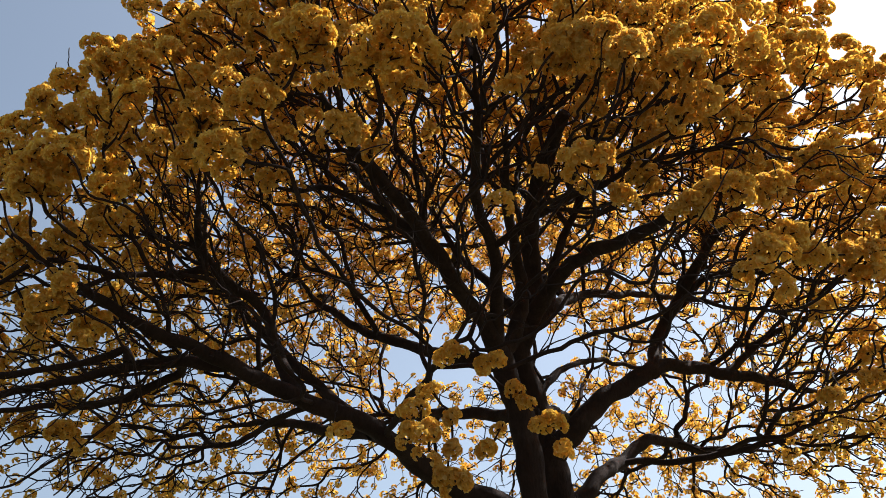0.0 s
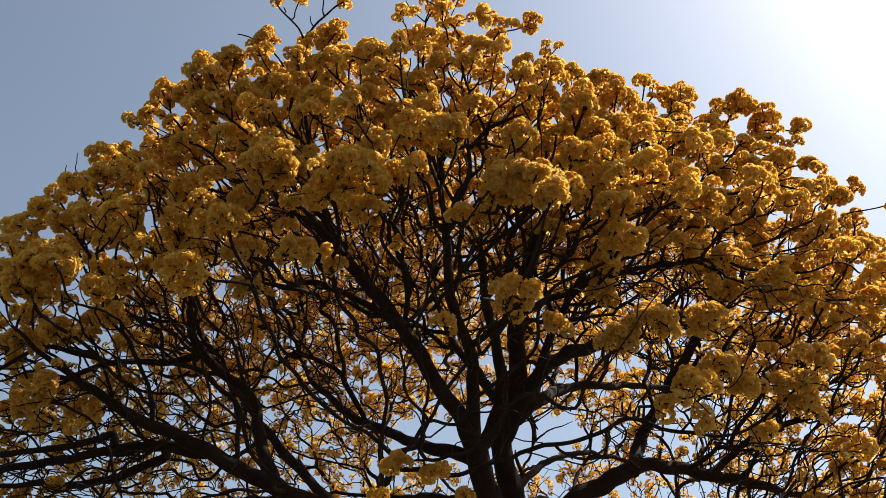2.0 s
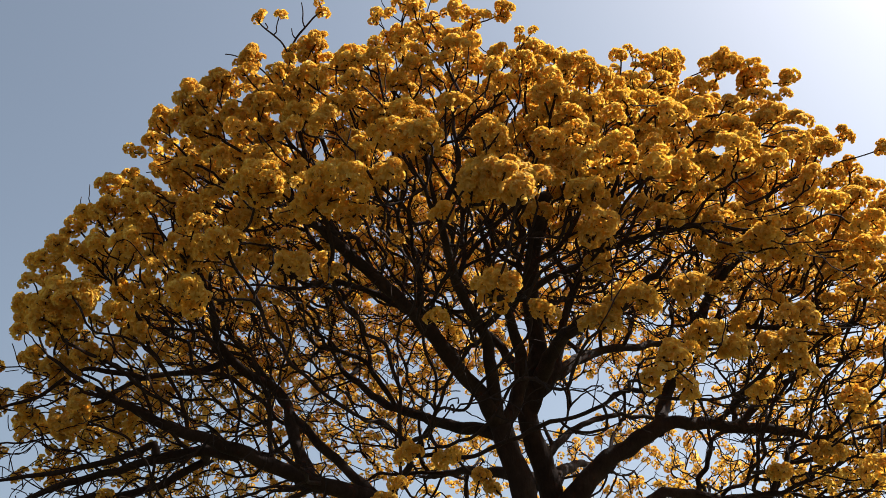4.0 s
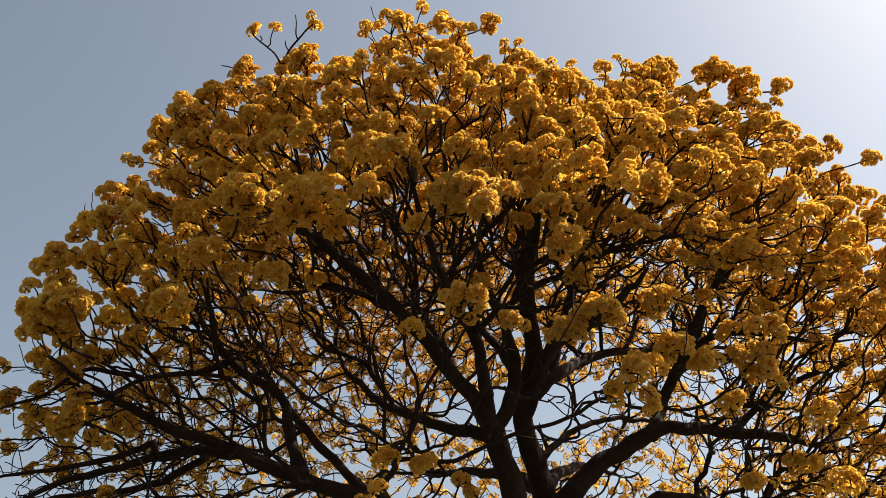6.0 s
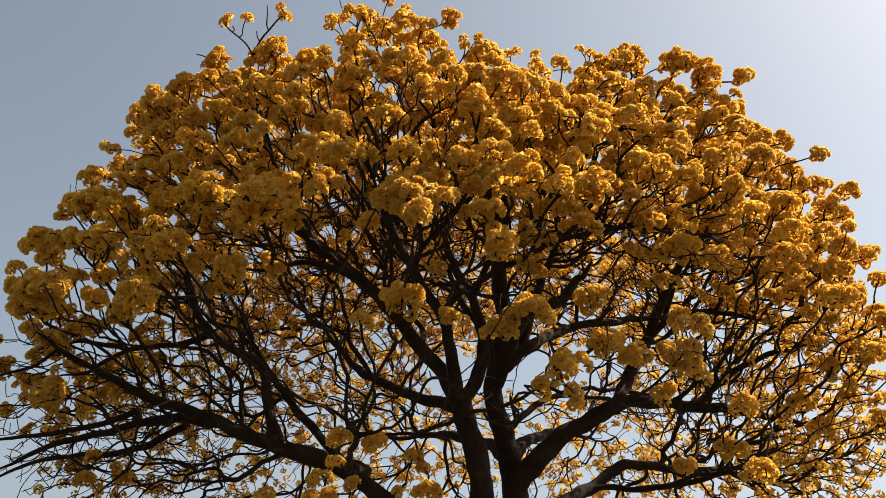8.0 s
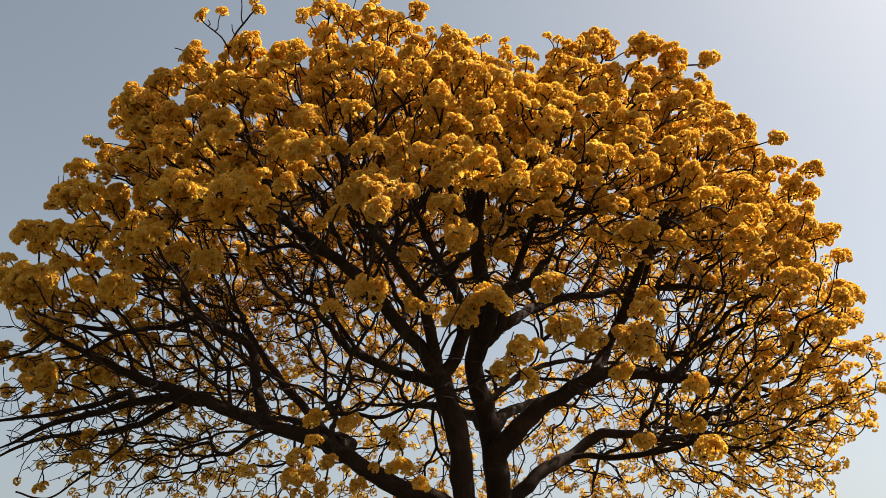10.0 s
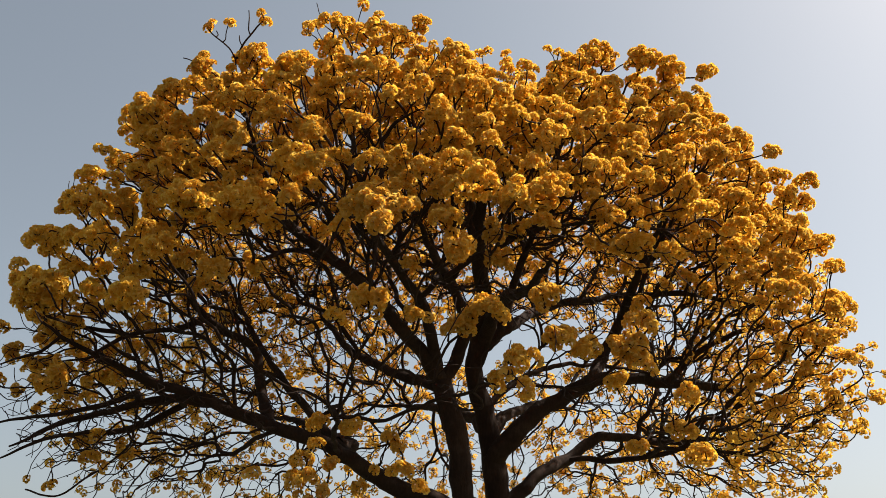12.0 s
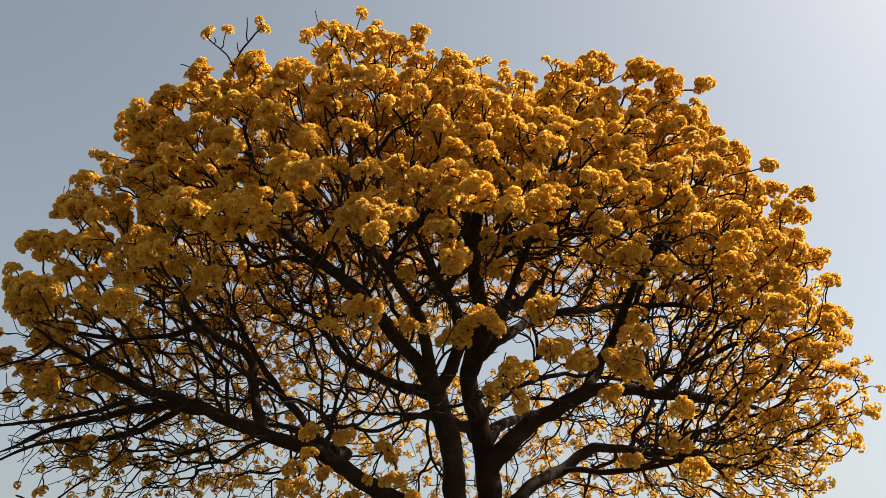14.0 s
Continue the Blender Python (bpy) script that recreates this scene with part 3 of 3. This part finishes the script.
# --- greedy growth: the target that is cheapest to reach joins next
path = np.zeros(limb_count)
for i in range(limb_count):
    if parent_of[i] >= 0:
        path[i] = path[parent_of[i]] + np.linalg.norm(node[i] - node[parent_of[i]])
path = list(path)
skeleton = np.array(node)
allow = np.array([0.0 if (name_ == "trunk") else 1.0 for name_, pts_, r_ in limb_lines for _ in pts_])
first = 0
for name_, pts_, r_ in limb_lines:           # on the named twigs only the ends carry flowers
    if name_ == "twig":
        allow[first:first + len(pts_) - 1] = 0.0
    first += len(pts_)
low_nodes = (skeleton[:, 2] < 3.3) & (skeleton[:, 0] > -1.5)
allow[low_nodes] = 0.0
allow[(np.hypot(skeleton[:, 0] - 0.8, skeleton[:, 1] - 6.3) < 0.7) & (skeleton[:, 2] < 4.6)] = 0.0     # the lower stems are bare
BALANCE = 0.42


def join_all():
    """Grows the branches: the open target that is cheapest to reach joins next, and its new nodes are offered to the rest."""
    ends = {}
    left = np.arange(len(target))
    spot = target.astype(np.float32)
    best = np.full(len(left), 1e9, np.float32)
    link = np.zeros(len(left), np.int64)

    def offer(ids):
        for i in ids:
            d = spot - node[i].astype(np.float32)
            cost = np.sqrt(np.einsum("ij,ij->i", d, d)) + np.float32(BALANCE * path[i])
            better = cost < best
            best[better] = cost[better]
            link[better] = i

    offer([i for i in range(limb_count) if allow[i]])
    for turn in range(len(target)):
        k = int(np.argmin(best))
        j, i = int(left[k]), int(link[k])
        best[k] = 2e9
        spot[k] = 1e6
        a, b = node[i], target[j]
        gap = np.linalg.norm(b - a)
        steps = max(1, int(round(gap / 0.085)))
        up = parent_of[i]
        lead = a - node[up] if up >= 0 else np.zeros(3)
        lead = lead / (np.linalg.norm(lead) + 1e-9)
        fresh, prev = [], i
        for q in range(1, steps + 1):
            u = q / steps
            p = a + (b - a) * u + lead * gap * 0.35 * (u * (1 - u) ** 2) + np.array((0, 0, -0.06)) * gap * u * (1 - u)
            if q < steps:
                p = p + np.array(noise.noise_vector(Vector(p * 5.0))) * 0.035 + np.array(noise.noise_vector(Vector(p * 16.0))) * 0.022
            node.append(p)
            parent_of.append(prev)
            path.append(path[prev] + np.linalg.norm(p - node[prev]))
            own.append(0.0)
            prev = len(node) - 1
            fresh.append(prev)
        ends[j] = prev
        offer(fresh)
        if turn % 400 == 399:
            open_ = best < 1.5e9
            left, spot, best, link = left[open_], spot[open_], best[open_], link[open_]
    return ends


joined = join_all()
tip_of = {j: joined[len(hubs) + k] for k, j in enumerate(lone)}
for j in range(len(flower)):                 # the heads of a cluster part from its hub on short stalks
    if hub_of[j] >= 0:
        root = joined[hub_of[j]]
        a, b = node[root], flower[j]
        bend = a * 0.45 + b * 0.55 + np.array((0, 0, -0.12)) * np.linalg.norm(b - a)
        for p in (bend, b):
            node.append(p)
            parent_of.append(root)
            own.append(0.0)
            root = len(node) - 1
        tip_of[j] = root

# --- pipe model for the branches' thickness; bare ends without flowers are thinned out
N = len(node)
node = np.array(node)
flowering = np.zeros(N, int)
for j in range(len(flower)):
    flowering[tip_of[j]] = 1
bare = np.zeros(N, bool)
ends_from = len(hubs) + len(lone)
for j in range(ends_from, len(target)):
    if j < ends_from + len(SPURS) or rng.random() < 0.6:
        bare[joined[j]] = True
alive = (flowering > 0) | bare
for i in range(N - 1, limb_count - 1, -1):
    if alive[i]:
        alive[parent_of[i]] = True
POWER = 3.3
load = np.zeros(N)
for i in range(N - 1, limb_count - 1, -1):
    if not alive[i]:
        continue
    if load[i] == 0:
        load[i] = (0.0042 if flowering[i] else 0.0034) ** POWER
    load[parent_of[i]] += load[i]
thick = np.maximum(load ** (1 / POWER), 0.0036)
children = [[] for _ in range(N)]
for i in range(limb_count, N):
    if alive[i]:
        children[parent_of[i]].append(i)

# --- meshes of trunk and limbs
limb_objects, limb_of = [], []
for k, (name, pts, radii) in enumerate(limb_lines):
    limb_of += [k] * len(pts)
    r = radii.copy()
    if name == "trunk":
        r = r * (1 + 0.55 * np.exp(-np.maximum(pts[:, 2], 0) / 0.22))
    fine = spline(pts, 0.05 if name != "twig" else 0.03)
    rr = np.interp(np.linspace(0, 1, len(fine)), np.linspace(0, 1, len(r)), r)
    me = mesh_of(name, [tube(fine - BASE, rr, {"limb": 12, "twig": 6}.get(name, 14), 0.2 if name != "twig" else 0.1, k)], BARK)
    limb_objects.append(part(name, me, tree, {"trunk": "stout grey-brown trunk with rough bark"}.get(name, "")))
for i in range(limb_count, N):
    limb_of.append(limb_of[parent_of[i]])

# --- chains of branches, thickest child carries on
chains = []
stack = [(p, c) for p in range(N) for c in children[p] if p < limb_count]
while stack:
    p, c = stack.pop()
    ids = [p, c]
    while children[ids[-1]]:
        kids = sorted(children[ids[-1]], key=lambda q: -thick[q])
        stack.extend((ids[-1], q) for q in kids[1:])
        ids.append(kids[0])
    chains.append(ids)
chains.sort(key=lambda ids: -thick[ids[1]])
twigs = []
for k, ids in enumerate(chains):
    pts = node[ids]
    if len(ids) > 3:
        smooth = pts.copy()
        smooth[1:-1] = 0.15 * pts[:-2] + 0.7 * pts[1:-1] + 0.15 * pts[2:]
        pts = smooth
    r = thick[ids].copy()
    r[0] = min(r[0], r[1] * 1.3)
    if k < 280 and len(ids) > 3:
        me = mesh_of("branch", [tube(spline(pts, 0.06) - BASE, np.interp(np.linspace(0, 1, len(spline(pts, 0.06))), np.linspace(0, 1, len(r)), r), 7, 0.18, k)], BARK)
        part("branch", me, limb_objects[limb_of[ids[0]]])
    else:
        fine = wobble(spline(pts, 0.045), 0.014, 13.0, k % 17)
        twigs.append(tube(fine - BASE, np.interp(np.linspace(0, 1, len(fine)), np.linspace(0, 1, len(r)), r), 5 if r[1] > 0.008 else 3))
part("twig_mass", mesh_of("twig_mass", twigs, BARK), tree, "fine bare dark twigs", "stuff")


# ---------------------------------------------------------------- flowers
def flower_head(seed, count, ruffles):
    """A round head of trumpet flowers on a short stalk along +z: vertices, faces and the number of petal faces."""
    g = np.random.default_rng(seed)
    verts, faces = [], []
    full = count > 20
    for k in range(count):
        c = 1 - (k + 0.5) / count * (1.25 if full else 1.6)
        a = k * 2.39996 + g.normal(0, 0.2)
        s = math.sqrt(max(0, 1 - c * c))
        axis = np.array((s * math.cos(a), s * math.sin(a), c)) + g.normal(0, 0.1 if full else 0.28, 3)
        axis /= np.linalg.norm(axis)
        side = np.cross(axis, (0.3, 0.5, 0.81))
        side /= np.linalg.norm(side)
        up = np.cross(axis, side)
        long = g.uniform(0.070, 0.088)
        wide = g.uniform(0.023, 0.030) * (1.0 if full else 1.25)
        at = len(verts)
        turn = g.uniform(0, 6.28)
        verts.append(axis * long * 0.62)
        for i in range(ruffles):
            b = turn + (i + g.uniform(-0.2, 0.2)) * math.tau / ruffles
            lobe = i % 2 == 0
            w = wide * (1.15 if lobe else 0.75) * g.uniform(0.85, 1.15)
            h = long * (g.uniform(0.84, 1.0) if lobe else g.uniform(0.94, 1.1))
            verts.append(axis * h + (math.cos(b) * side + math.sin(b) * up) * w)
        faces += [(at, at + 1 + i, at + 1 + (i + 1) % ruffles) for i in range(ruffles)]
    petals = len(faces)
    at = len(verts)
    for i in range(4):
        b = i * math.tau / 4
        verts.append((0.016 * math.cos(b), 0.016 * math.sin(b), 0.0))
    verts += [(0, 0, 0.03), (0, 0, -0.06)]
    for i in range(4):
        faces += [(at + i, at + (i + 1) % 4, at + 4), (at + (i + 1) % 4, at + i, at + 5)]
    return np.array(verts), np.array(faces), petals


HEADS = [flower_head(100 + k, 30, 6) if k < 9 else flower_head(100 + k, 13, 5) for k in range(15)]
HEAD_MESHES = []
for v, f, petals in HEADS:
    me = bpy.data.meshes.new("flower_head")
    me.from_pydata(v.tolist(), [], f.tolist())
    me.materials.append(PETAL)
    me.materials.append(CALYX)
    me.polygons.foreach_set("material_index", [0 if k < petals else 1 for k in range(len(f))])
    me.polygons.foreach_set("use_smooth", [True] * len(f))
    HEAD_MESHES.append(me)


def head_pose(j):
    """Where head j sits and how it is turned."""
    p = node[tip_of[j]]
    way = Vector(facing[j]).normalized()
    turn = way.to_track_quat("Z", "Y").to_matrix().to_4x4() @ Matrix.Rotation(rng.uniform(0, 6.28), 4, "Z")
    s = rng.uniform(0.42, 0.64) * (1.0 if p[1] < 5.8 else 0.9)
    return Matrix.Translation(Vector(p)) @ turn @ Matrix.Diagonal((s * rng.uniform(0.9, 1.15), s * rng.uniform(0.9, 1.15), s * rng.uniform(0.8, 1.0), 1))


def blossom_mesh(name, posed):
    """One mesh out of heads: a list of (head number, pose)."""
    vs, fs, ms, at = [], [], [], 0
    for k, m in posed:
        v, f, petals = HEADS[k]
        mm = np.array(m)
        vs.append(v @ mm[:3, :3].T + mm[:3, 3])
        fs.append(f + at)
        ms.append(np.arange(len(f)) >= petals)
        at += len(v)
    vs, fs, ms = np.concatenate(vs), np.concatenate(fs), np.concatenate(ms).astype(np.int32)
    me = bpy.data.meshes.new(name)
    me.vertices.add(len(vs))
    me.vertices.foreach_set("co", vs.ravel())
    me.loops.add(fs.size)
    me.loops.foreach_set("vertex_index", fs.ravel().astype(np.int32))
    me.polygons.add(len(fs))
    me.polygons.foreach_set("loop_start", np.arange(0, fs.size, 3, dtype=np.int32))
    me.materials.append(PETAL)
    me.materials.append(CALYX)
    me.polygons.foreach_set("material_index", ms)
    me.polygons.foreach_set("use_smooth", [True] * len(fs))
    me.update(calc_edges=True)
    me.validate()
    return me


order = sorted(range(len(flower)), key=lambda j: flower[j][1] - 0.25 * flower[j][2])
to_tree = Matrix.Translation(-tree.location)
clusters, mass, singles = [[] for _ in CLUMPS], [], 0
for j in order:
    m = to_tree @ head_pose(j)
    k = int(rng.integers(0, 9)) if flower[j][1] < 5.8 else int(rng.integers(9, 15))
    if cluster_of[j] >= 0:
        clusters[cluster_of[j]].append((k, m))
    elif singles < 180:
        ob = part("flower_head", HEAD_MESHES[k], tree)
        ob.matrix_basis = m
        singles += 1
    else:
        mass.append((k, m))
for posed in clusters:
    part("bloom", blossom_mesh("bloom", posed), tree, "round cluster of yellow trumpet flowers")
part("blossom", blossom_mesh("blossom", mass), tree, "dense bright yellow flower heads", "stuff")
